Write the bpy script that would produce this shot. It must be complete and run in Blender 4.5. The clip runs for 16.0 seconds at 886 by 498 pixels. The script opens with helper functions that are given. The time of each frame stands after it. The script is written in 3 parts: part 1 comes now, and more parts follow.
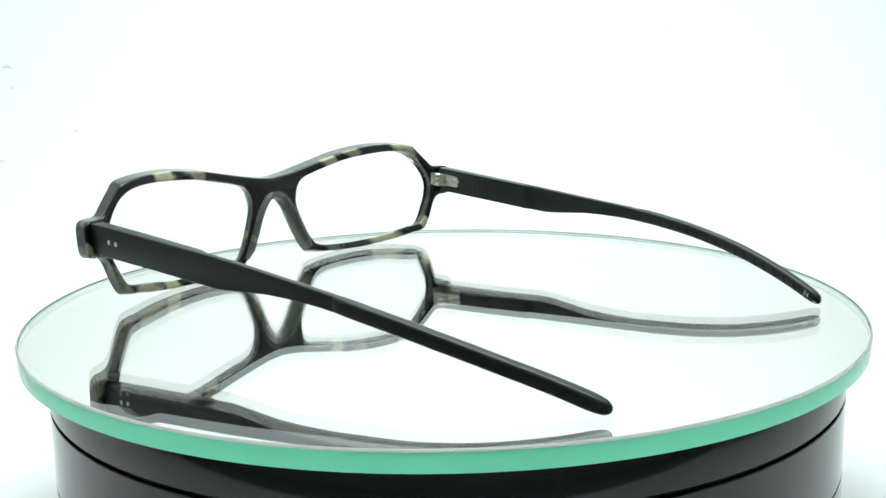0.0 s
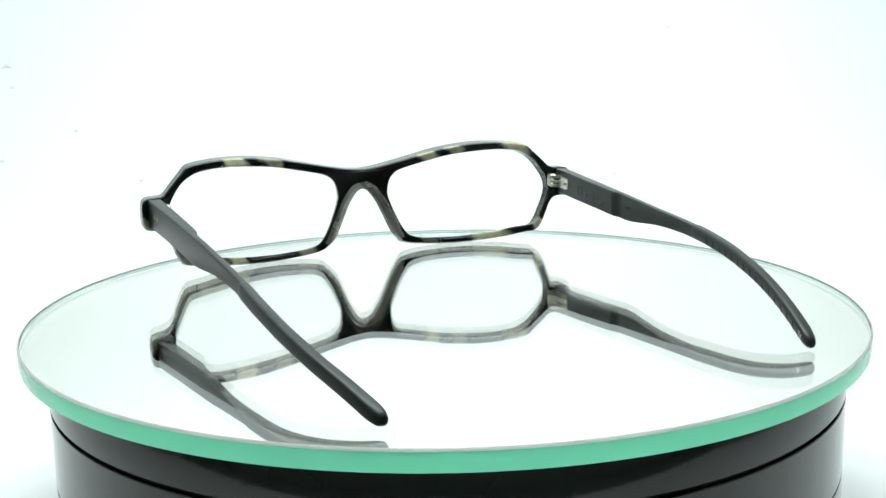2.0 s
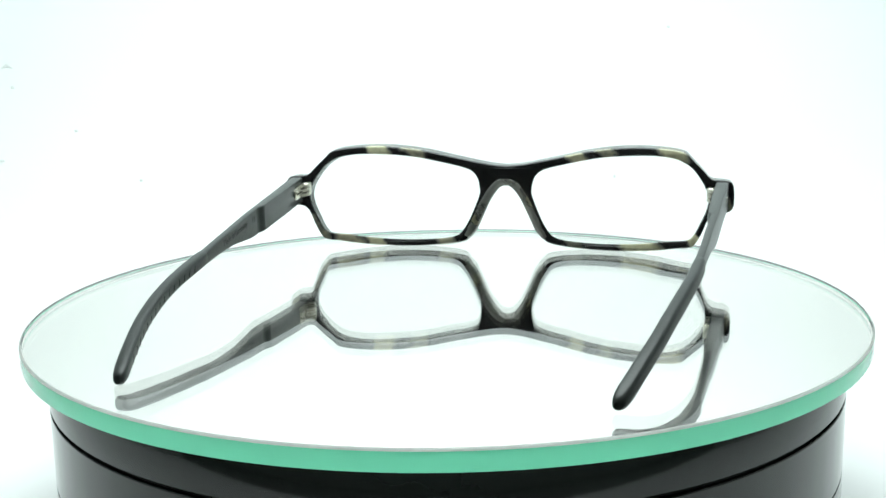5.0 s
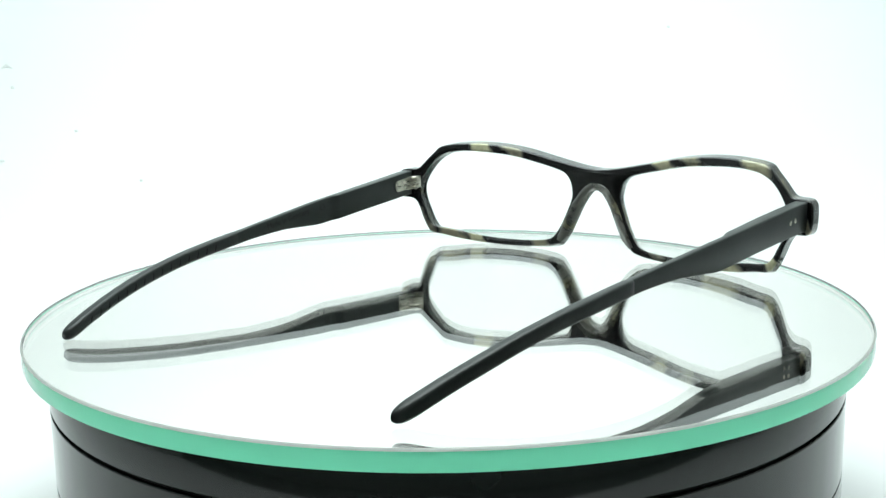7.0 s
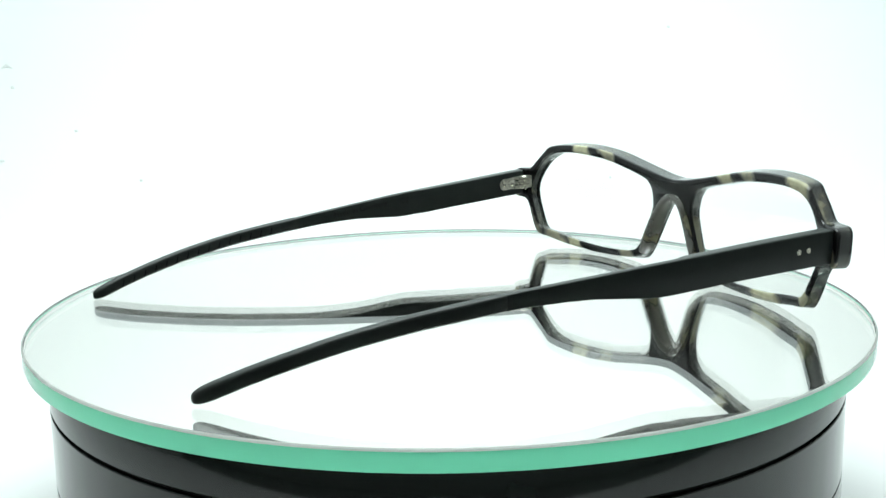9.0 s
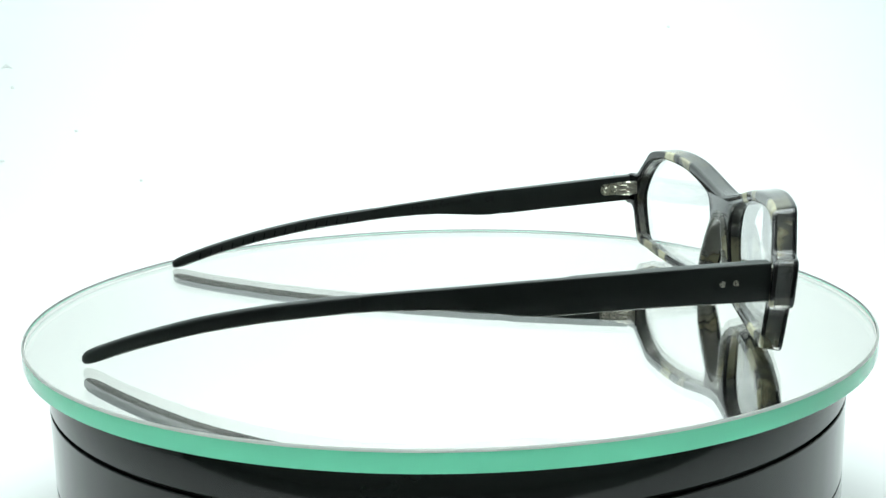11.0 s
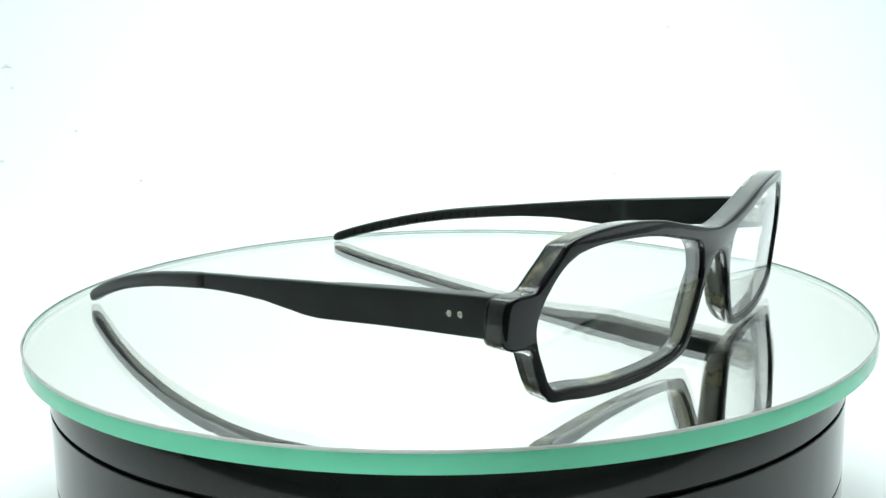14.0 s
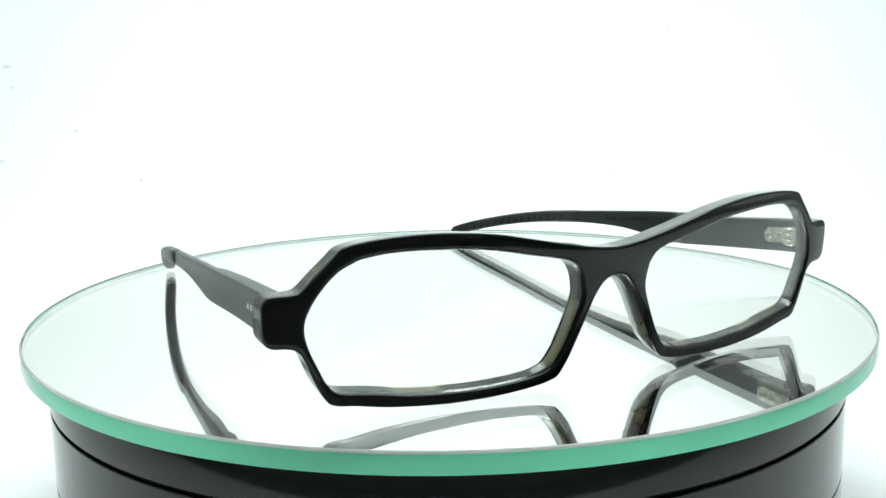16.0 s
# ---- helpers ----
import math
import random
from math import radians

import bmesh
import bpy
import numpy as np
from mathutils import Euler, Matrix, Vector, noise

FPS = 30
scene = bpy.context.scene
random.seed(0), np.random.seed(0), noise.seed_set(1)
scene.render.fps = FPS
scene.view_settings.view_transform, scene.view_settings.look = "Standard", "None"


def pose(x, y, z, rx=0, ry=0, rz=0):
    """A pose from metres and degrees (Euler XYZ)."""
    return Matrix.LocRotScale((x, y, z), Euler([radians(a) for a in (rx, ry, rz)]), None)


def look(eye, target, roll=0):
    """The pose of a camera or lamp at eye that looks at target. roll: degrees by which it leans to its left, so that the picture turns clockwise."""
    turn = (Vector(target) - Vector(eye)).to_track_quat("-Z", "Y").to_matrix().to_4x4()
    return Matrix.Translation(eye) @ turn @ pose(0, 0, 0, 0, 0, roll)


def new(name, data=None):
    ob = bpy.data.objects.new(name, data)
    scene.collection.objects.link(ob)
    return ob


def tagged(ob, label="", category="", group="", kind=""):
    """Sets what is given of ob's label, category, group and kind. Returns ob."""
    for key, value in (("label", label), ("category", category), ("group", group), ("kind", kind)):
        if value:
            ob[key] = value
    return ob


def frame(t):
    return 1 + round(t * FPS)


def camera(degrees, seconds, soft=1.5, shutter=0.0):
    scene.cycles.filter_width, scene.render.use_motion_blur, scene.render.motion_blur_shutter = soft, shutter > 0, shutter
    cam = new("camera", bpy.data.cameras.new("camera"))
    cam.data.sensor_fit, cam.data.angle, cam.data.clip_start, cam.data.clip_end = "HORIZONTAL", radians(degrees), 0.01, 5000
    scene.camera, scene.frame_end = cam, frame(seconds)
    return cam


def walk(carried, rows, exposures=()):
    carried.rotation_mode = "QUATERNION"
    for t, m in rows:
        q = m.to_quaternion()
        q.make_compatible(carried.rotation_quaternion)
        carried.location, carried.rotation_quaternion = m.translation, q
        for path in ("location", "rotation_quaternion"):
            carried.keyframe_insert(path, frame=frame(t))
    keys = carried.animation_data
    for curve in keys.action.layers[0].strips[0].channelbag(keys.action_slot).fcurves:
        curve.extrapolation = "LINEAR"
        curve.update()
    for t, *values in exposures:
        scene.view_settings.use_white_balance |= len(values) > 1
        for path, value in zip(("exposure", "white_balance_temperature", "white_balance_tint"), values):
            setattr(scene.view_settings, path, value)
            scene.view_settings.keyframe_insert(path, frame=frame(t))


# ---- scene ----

# A pair of eyeglasses on a slowly turning mirror disc in a white photo tent; lengths of the small things are given in millimetres.
MM = 0.001

# ---------------------------------------------------------------- camera
cam = camera(44.153, 16.0)
EYE = Vector((0.0, -0.2702, 0.0667))
PITCH, YAW = 0.1953, 0.00186
AIM = Vector((-math.sin(YAW) * math.cos(PITCH), math.cos(YAW) * math.cos(PITCH), -math.sin(PITCH)))
SHOT = look(EYE, EYE + AIM, -1.065)
walk(cam, [(0, SHOT), (16, SHOT)])


# ---------------------------------------------------------------- light
def area_lamp(name, eye, target, size_x, size_y, power, colour):
    lamp = bpy.data.lights.new(name, "AREA")
    lamp.shape, lamp.size, lamp.size_y = "RECTANGLE", size_x, size_y
    lamp.energy, lamp.color = power, colour
    ob = new(name, lamp)
    ob.matrix_world = look(eye, target)
    return ob


world = bpy.data.worlds.new("dim_room")
world.use_nodes = True
world.node_tree.nodes["Background"].inputs[0].default_value = (0.5, 0.52, 0.55, 1)
world.node_tree.nodes["Background"].inputs[1].default_value = 0.02
scene.world = world
COOL = (0.89, 1.0, 0.978)
area_lamp("top_lamp", (0, 0.10, 0.505), (0, 0.10, 0), 0.50, 0.36, 3.55, COOL)
area_lamp("back_lamp", (0, 0.12, 0.49), (0, 0.50, 0.30), 0.60, 0.10, 1.41, (0.75, 1.0, 0.98))


# ---------------------------------------------------------------- materials
def principled(name, colour, rough, metal=0.0, **extra):
    m = bpy.data.materials.new(name)
    m.use_nodes = True
    b = m.node_tree.nodes["Principled BSDF"]
    b.inputs["Base Color"].default_value = (*colour, 1)
    b.inputs["Roughness"].default_value = rough
    b.inputs["Metallic"].default_value = metal
    for key, value in extra.items():
        b.inputs[key.replace("_", " ")].default_value = value
    return m


def node(m, kind, **sockets):
    n = m.node_tree.nodes.new(kind)
    for key, value in sockets.items():
        n.inputs[key.replace("_", " ")].default_value = value
    return n


def link(m, a, b):
    m.node_tree.links.new(a, b)


def math_node(m, op, a, b=None, clamp=False):
    n = m.node_tree.nodes.new("ShaderNodeMath")
    n.operation, n.use_clamp = op, clamp
    for i, v in enumerate((a, b)):
        if v is None:
            continue
        if isinstance(v, (int, float)):
            n.inputs[i].default_value = v
        else:
            link(m, v, n.inputs[i])
    return n.outputs[0]


def vary(m, scale, low, high, bump=0.0, rough=None, detail=6.0, fine=None):
    """Colour between low and high by noise at one scale, fine relief by another."""
    b = m.node_tree.nodes["Principled BSDF"]
    coord = node(m, "ShaderNodeTexCoord")
    tex = node(m, "ShaderNodeTexNoise", Scale=scale, Detail=detail)
    link(m, coord.outputs["Object"], tex.inputs["Vector"])
    ramp = node(m, "ShaderNodeValToRGB")
    ramp.color_ramp.elements[0].position, ramp.color_ramp.elements[1].position = 0.3, 0.7
    ramp.color_ramp.elements[0].color, ramp.color_ramp.elements[1].color = (*low, 1), (*high, 1)
    link(m, tex.outputs[0], ramp.inputs[0])
    link(m, ramp.outputs[0], b.inputs["Base Color"])
    small = node(m, "ShaderNodeTexNoise", Scale=fine or scale * 12, Detail=3.0)
    link(m, coord.outputs["Object"], small.inputs["Vector"])
    if bump:
        relief = node(m, "ShaderNodeBump", Strength=bump, Distance=0.0002)
        link(m, small.outputs[0], relief.inputs["Height"])
        link(m, relief.outputs[0], b.inputs["Normal"])
    if rough:
        span = node(m, "ShaderNodeMapRange")
        span.inputs["To Min"].default_value, span.inputs["To Max"].default_value = rough
        link(m, small.outputs[0], span.inputs[0])
        link(m, span.outputs[0], b.inputs["Roughness"])
    return m


FABRIC = vary(principled("white_fabric", (0.86, 0.86, 0.86), 0.9), 3.0, (0.84, 0.85, 0.85), (0.88, 0.88, 0.88), 0.05, fine=900)
# Grey put into the unseen side panels so black parts reflect less light.
DIM_SIDE = vary(principled("dim_side", (0.42, 0.42, 0.42), 0.9), 3.0, (0.40, 0.405, 0.405), (0.44, 0.44, 0.44), 0.05, fine=900)
# Grey chosen for what the glass rim and black front reflect.
GREY_FABRIC = vary(principled("grey_fabric", (0.15, 0.15, 0.15), 0.9), 3.0, (0.14, 0.142, 0.142), (0.16, 0.16, 0.16), 0.05, fine=900)
ROOM = vary(principled("room_paint", (0.2, 0.2, 0.2), 0.8), 2.0, (0.10, 0.10, 0.103), (0.13, 0.13, 0.133), 0.05)
CASING = vary(principled("lamp_casing", (0.5, 0.5, 0.5), 0.4, 0.6), 30, (0.45, 0.45, 0.46), (0.55, 0.55, 0.56))
DRUM = vary(principled("black_gloss_plastic", (0.004, 0.004, 0.005), 0.2), 40, (0.009, 0.013, 0.011), (0.013, 0.018, 0.015), 0.015, (0.06, 0.12))
SEAM = principled("black_groove", (0.004, 0.004, 0.004), 0.6)
GLASS = principled("clear_glass", (0.997, 1.0, 0.997), 0.0, 0.0, IOR=1.5, Transmission_Weight=1.0)
LENS = principled("clear_lens", (0.995, 1.0, 0.998), 0.0, 0.0, IOR=1.5, Transmission_Weight=1.0)
MIRROR = principled("silvering", (1.0, 0.982, 0.955), 0.0, 1.0)
ACETATE = vary(principled("black_acetate", (0.006, 0.006, 0.007), 0.12), 120, (0.003, 0.003, 0.004), (0.005, 0.005, 0.006), 0.02, (0.05, 0.11), fine=500)
MATTE = vary(principled("matte_black_temple", (0.009, 0.010, 0.010), 0.32, Specular_IOR_Level=0.36), 90, (0.016, 0.021, 0.019), (0.023, 0.029, 0.026), 0.2, (0.28, 0.37), fine=2500)
RUBBER = vary(principled("black_rubber", (0.018, 0.019, 0.019), 0.5, Specular_IOR_Level=0.42), 110, (0.012, 0.016, 0.014), (0.018, 0.023, 0.021), 0.2, (0.33, 0.43), fine=2000)
DARK_INK = principled("dark_print", (0.001, 0.001, 0.001), 0.8, 0.0, Specular_IOR_Level=0.1)
MARK = principled("pressed_mark", (0.004, 0.004, 0.004), 0.4)
PRINT = principled("worn_print", (0.005, 0.0045, 0.004), 0.5, 0.0, Specular_IOR_Level=0.33)
PALE_INK = principled("pale_print", (0.6, 0.62, 0.6), 0.6)
NICKEL = vary(principled("nickel_silver", (0.66, 0.64, 0.54), 0.28, 1.0), 400, (0.55, 0.53, 0.44), (0.74, 0.72, 0.62), 0.1, (0.2, 0.36), fine=2000)


def edge_glass():
    """The green edge of float glass: it lets out the light that the disc carries, under a polished face."""
    m = principled("green_glass_edge", (0.22, 0.93, 0.62), 0.3, 0.0)
    tree = m.node_tree
    carried_light = node(m, "ShaderNodeBsdfTranslucent")
    carried_light.inputs["Color"].default_value = (0.25, 1.0, 0.67, 1)
    body = node(m, "ShaderNodeBsdfDiffuse")
    body.inputs["Color"].default_value = (0.25, 1.0, 0.67, 1)
    mix = node(m, "ShaderNodeMixShader")
    mix.inputs[0].default_value = 0.88
    link(m, body.outputs[0], mix.inputs[1])
    link(m, carried_light.outputs[0], mix.inputs[2])
    through_glass = node(m, "ShaderNodeBsdfRefraction", Roughness=0.05, IOR=1.5)
    through_glass.inputs["Color"].default_value = (0.80, 1.0, 0.92, 1)
    mix_clear = node(m, "ShaderNodeMixShader")
    mix_clear.inputs[0].default_value = 0.08
    link(m, mix.outputs[0], mix_clear.inputs[1])
    link(m, through_glass.outputs[0], mix_clear.inputs[2])
    polish = node(m, "ShaderNodeBsdfGlossy", Roughness=0.06)
    gloss = node(m, "ShaderNodeMixShader")
    link(m, node(m, "ShaderNodeFresnel", IOR=1.5).outputs[0], gloss.inputs[0])
    link(m, mix_clear.outputs[0], gloss.inputs[1])
    link(m, polish.outputs[0], gloss.inputs[2])
    link(m, gloss.outputs[0], tree.nodes["Material Output"].inputs[0])
    return m


EDGE = edge_glass()


def ground_bevel():
    """The ground bevel of the glass: matt and pale, lit from within the disc."""
    m = vary(principled("ground_glass", (0.9, 0.9, 0.88), 0.4), 300, (0.84, 0.86, 0.84), (0.92, 0.92, 0.90), 0.1, (0.3, 0.5), fine=2500)
    within = node(m, "ShaderNodeBsdfTranslucent")
    within.inputs["Color"].default_value = (0.95, 0.97, 0.94, 1)
    mix = node(m, "ShaderNodeMixShader")
    mix.inputs[0].default_value = 0.65
    link(m, m.node_tree.nodes["Principled BSDF"].outputs[0], mix.inputs[1])
    link(m, within.outputs[0], mix.inputs[2])
    link(m, mix.outputs[0], m.node_tree.nodes["Material Output"].inputs[0])
    return m


GROUND = ground_bevel()
CENTRE_X = 3.9

# cream and grey patches of the horn: x, z, half width, half height, strength
PATCHES = ((-40, 32, 5.5, 6, 1.0), (-30, 32, 4.0, 6, 0.75), (21, 30, 4.5, 5, 0.85), (30, 32, 4.0, 6, 0.7), (50, 32, 5.5, 5, 0.9),
           (-49, 2, 7.0, 5, 0.75), (-41, 2, 4.0, 5, 0.95), (-19, 2, 4.0, 5, 0.7), (41, 2, 8.0, 5, 0.95), (20, 3, 3.5, 4, 0.5), (0.5, 22, 3.0, 2.5, 0.5),
           (10.5, 11, 2.6, 7, 1.5), (-10.5, 11, 2.1, 7, 1.2), (67.6, 15.5, 1.8, 4.5, 0.7), (-67.6, 15.5, 1.8, 4.5, 0.7), (58, 5, 3.0, 5, 0.9), (-59, 7, 3.0, 5, 0.6))


def horn_material(name, patches, dark, strength, cloud, rough):
    """Dark horn: cream and grey patches that fade into the dark, with drifting clouds and fine grain."""
    m = principled(name, dark, rough, 0.0)
    b = m.node_tree.nodes["Principled BSDF"]
    coord = node(m, "ShaderNodeTexCoord")
    wobble = node(m, "ShaderNodeTexNoise", Scale=170.0, Detail=3.0)
    link(m, coord.outputs["Object"], wobble.inputs["Vector"])
    split = node(m, "ShaderNodeSeparateXYZ")
    link(m, coord.outputs["Object"], split.inputs[0])
    shift = math_node(m, "MULTIPLY", math_node(m, "SUBTRACT", wobble.outputs[0], 0.5), 0.007)
    x = math_node(m, "ADD", split.outputs[0], shift)
    # the stripes of the horn lean a little
    x = math_node(m, "ADD", x, math_node(m, "MULTIPLY", split.outputs[2], 0.6))
    x = math_node(m, "ADD", x, math_node(m, "MULTIPLY", split.outputs[1], 0.3))
    total = None
    for px, pz, rx, rz, power in patches:
        lean = px + CENTRE_X + 0.6 * pz + 0.3 * (69.0 - 10.4 * (px / 68.0) ** 2)
        u = math_node(m, "DIVIDE", math_node(m, "SUBTRACT", x, lean * MM), rx * 0.74 * MM)
        v = math_node(m, "DIVIDE", math_node(m, "SUBTRACT", split.outputs[2], pz * MM), rz * MM)
        d = math_node(m, "ADD", math_node(m, "MULTIPLY", u, u), math_node(m, "MULTIPLY", v, v))
        k = math_node(m, "SUBTRACT", 1.0, math_node(m, "MULTIPLY", d, 0.55), True)
        k = math_node(m, "MINIMUM", math_node(m, "MULTIPLY", k, 1.3), 1.0)
        k = math_node(m, "MULTIPLY", k, power * strength)
        total = k if total is None else math_node(m, "MAXIMUM", total, k)
    grain = node(m, "ShaderNodeTexNoise", Scale=420.0, Detail=4.0)
    link(m, coord.outputs["Object"], grain.inputs["Vector"])
    mixed = math_node(m, "MULTIPLY", total, math_node(m, "ADD", math_node(m, "MULTIPLY", grain.outputs[0], 0.6), 0.7))
    haze = math_node(m, "MULTIPLY", math_node(m, "SUBTRACT", wobble.outputs[0], 0.45, True), cloud)
    mixed = math_node(m, "MAXIMUM", mixed, haze)
    ramp = node(m, "ShaderNodeValToRGB")
    e = ramp.color_ramp.elements
    e[0].position, e[0].color = 0.0, (*dark, 1)
    e[1].position, e[1].color = 1.0, (0.60, 0.58, 0.38, 1)
    for place, colour in ((0.3, tuple(0.8 * c + 0.015 for c in dark) + (1,)), (0.6, (0.20, 0.195, 0.155, 1)), (0.8, (0.42, 0.39, 0.26, 1))):
        stop = e.new(place)
        stop.color = colour
    link(m, mixed, ramp.inputs[0])
    link(m, ramp.outputs[0], b.inputs["Base Color"])
    return m


HORN = horn_material("dark_horn", PATCHES[:10] + PATCHES[13:], (0.008, 0.008, 0.008), 1.0, 0.0, 0.14)
PAD_HORN = horn_material("smoky_horn", PATCHES, (0.15, 0.155, 0.15), 0.8, 3.0, 0.04)
PAD_HORN.node_tree.nodes["Principled BSDF"].inputs["Transmission Weight"].default_value = 0.55
SADDLE = horn_material("clear_grey_acetate", PATCHES, (0.42, 0.42, 0.38), 0.7, 2.0, 0.04)
SADDLE.node_tree.nodes["Principled BSDF"].inputs["Transmission Weight"].default_value = 0.6


# ---------------------------------------------------------------- mesh helpers
def finish(bm, name, mats, sharp=35, turn=True):
    """Turn a bmesh into mesh data, smooth but for edges sharper than the angle given."""
    if turn:
        bmesh.ops.recalc_face_normals(bm, faces=bm.faces)
    bm.normal_update()
    for f in bm.faces:
        f.smooth = True
    for e in bm.edges:
        if len(e.link_faces) == 2:
            e.smooth = e.calc_face_angle(0.0) < radians(sharp)
    me = bpy.data.meshes.new(name)
    bm.to_mesh(me)
    bm.free()
    for m in mats if isinstance(mats, (list, tuple)) else [mats]:
        me.materials.append(m)
    return me


def part(name, bm, material, parent, label="", sharp=35, turn=True):
    ob = new(name, finish(bm, name, material, sharp, turn))
    ob.parent = parent
    return tagged(ob, label)


def thing(name, label, category, group="", kind=""):
    return tagged(new(name), label, category, group, kind)


def lathe(bm, profile, steps=160, centre=(0, 0), mats=None):
    """Turn a profile of (radius, height) about the upright axis; closed at radius 0."""
    rings = []
    for r, z in profile:
        if r == 0:
            rings.append([bm.verts.new((centre[0], centre[1], z))])
        else:
            rings.append([bm.verts.new((centre[0] + r * math.cos(2 * math.pi * i / steps), centre[1] + r * math.sin(2 * math.pi * i / steps), z)) for i in range(steps)])
    for k in range(len(rings) - 1):
        a, b = rings[k], rings[k + 1]
        for i in range(steps):
            j = (i + 1) % steps
            if len(a) == 1:
                f = bm.faces.new((a[0], b[i], b[j]))
            elif len(b) == 1:
                f = bm.faces.new((a[i], b[0], a[j]))
            else:
                f = bm.faces.new((a[i], b[i], b[j], a[j]))
            f.material_index = mats[k] if mats else 0
    return bm


def block(bm, x0, x1, y0, y1, z0, z1, bevel=0.0, segments=2):
    made = bmesh.ops.create_cube(bm, size=1.0)
    for v in made["verts"]:
        v.co = Vector(((x0 + x1) / 2 + v.co.x * (x1 - x0), (y0 + y1) / 2 + v.co.y * (y1 - y0), (z0 + z1) / 2 + v.co.z * (z1 - z0)))
    if bevel:
        edges = list({e for v in made["verts"] for e in v.link_edges})
        bmesh.ops.bevel(bm, geom=edges, offset=bevel, segments=segments, affect="EDGES", profile=0.5)
    return bm


def rod(bm, a, b, radius, steps=16, bevel=0.0):
    """A round rod from a to b with softened ends."""
    a, b = Vector(a), Vector(b)
    turn = (b - a).to_track_quat("Z", "Y").to_matrix()
    length = (b - a).length
    rings = [(radius - bevel, 0), (radius, bevel), (radius, length - bevel), (radius - bevel, length)] if bevel else [(radius, 0), (radius, length)]
    made = []
    for r, z in rings:
        made.append([bm.verts.new(a + turn @ Vector((r * math.cos(2 * math.pi * i / steps), r * math.sin(2 * math.pi * i / steps), z))) for i in range(steps)])
    for p, q in zip(made, made[1:]):
        for i in range(steps):
            j = (i + 1) % steps
            bm.faces.new((p[i], p[j], q[j], q[i]))
    bm.faces.new(made[0][::-1])
    bm.faces.new(made[-1])
    return bm


def spline(points, closed, steps=4):
    """A smooth line through the points (Catmull-Rom)."""
    n, out = len(points), []
    pts = [Vector(p) for p in points]
    for i in range(n if closed else n - 1):
        if closed:
            a, b, c, d = pts[i - 1], pts[i], pts[(i + 1) % n], pts[(i + 2) % n]
        else:
            a, b, c, d = pts[max(i - 1, 0)], pts[i], pts[i + 1], pts[min(i + 2, n - 1)]
        for k in range(steps):
            t = k / steps
            out.append(0.5 * ((2 * b) + (c - a) * t + (2 * a - 5 * b + 4 * c - d) * t * t + (3 * b - a - 3 * c + d) * t * t * t))
    if not closed:
        out.append(pts[-1])
    return out


def curve_value(table, x):
    """Smooth value at x of a table of (x, value) with falling x."""
    xs = np.array([p[0] for p in table])[::-1]
    ys = np.array([p[1] for p in table])[::-1]
    return float(np.interp(x, xs, ys))


# ---------------------------------------------------------------- the tent
FLOOR_Z = -0.058


def backdrop():
    """A white cloth that sweeps from the floor up the back."""
    bm = bmesh.new()
    prof = [(-0.215, FLOOR_Z), (0.0, FLOOR_Z), (0.25, FLOOR_Z)]
    prof += [(0.25 + 0.2 * math.sin(a), FLOOR_Z + 0.2 - 0.2 * math.cos(a)) for a in [radians(9 * i) for i in range(1, 11)]]
    prof += [(0.45, 0.52)]
    rows = []
    for y, z in prof:
        rows.append([bm.verts.new((-0.42 + 0.84 * i / 24, y, z)) for i in range(25)])
    for a, b in zip(rows, rows[1:]):
        for i in range(24):
            bm.faces.new((a[i], a[i + 1], b[i + 1], b[i]))
    ob = new("backdrop", finish(bm, "backdrop", FABRIC))
    return tagged(ob, "seamless white cloth backdrop sweeping up behind the turntable", "backdrop", kind="structure")


def tent_side(name, x0, x1, y0, y1, z0, z1, label, cloth=FABRIC):
    bm = block(bmesh.new(), x0, x1, y0, y1, z0, z1, 0.002)
    return tagged(new(name, finish(bm, name, cloth)), label, "tent wall", kind="structure")


backdrop()
# Added side panels, out of view; their grey sets how dark the sides reflect.
tent_side("wall_west", -0.426, -0.42, -0.215, 0.456, FLOOR_Z, 0.52, "unseen grey side panel added to dim the side reflections", DIM_SIDE)
tent_side("wall_east", 0.42, 0.426, -0.215, 0.456, FLOOR_Z, 0.52, "unseen grey side panel added to dim the side reflections", DIM_SIDE)
# Panel added behind the camera, never seen, to lift reflections from the front.
tent_side("front_reflector", -0.426, 0.426, -0.338, -0.332, FLOOR_Z, 0.52, "unseen grey cloth panel added for the front reflections", GREY_FABRIC)
tent_side("ceiling", -0.43, 0.43, -0.34, 0.46, 0.522, 0.53, "white cloth top of a photo tent")


def room():
    """The dim room in which the tent stands."""
    for name, x0, x1, y0, y1, z0, z1 in (
            ("floor", -2, 2, -2.5, 1.5, FLOOR_Z - 0.08, FLOOR_Z - 0.003), ("room_ceiling", -2, 2, -2.5, 1.5, 1.7, 1.76),
            ("wall_south", -2, 2, -2.56, -2.5, FLOOR_Z, 1.7), ("wall_north", -2, 2, 1.5, 1.56, FLOOR_Z, 1.7),
            ("room_wall_west", -2.06, -2, -2.5, 1.5, FLOOR_Z, 1.7), ("room_wall_east", 2, 2.06, -2.5, 1.5, FLOOR_Z, 1.7)):
        tagged(new(name, finish(block(bmesh.new(), x0, x1, y0, y1, z0, z1), name, ROOM)), "dim grey painted surface of the surrounding room", "room", kind="structure")


room()


def ceiling_lamp():
    panel = thing("ceiling_lamp", "flat metal lamp panel under the tent top", "lamp")
    part("casing", block(bmesh.new(), -0.27, 0.27, -0.10, 0.30, 0.508, 0.521, 0.003), CASING, panel)


ceiling_lamp()


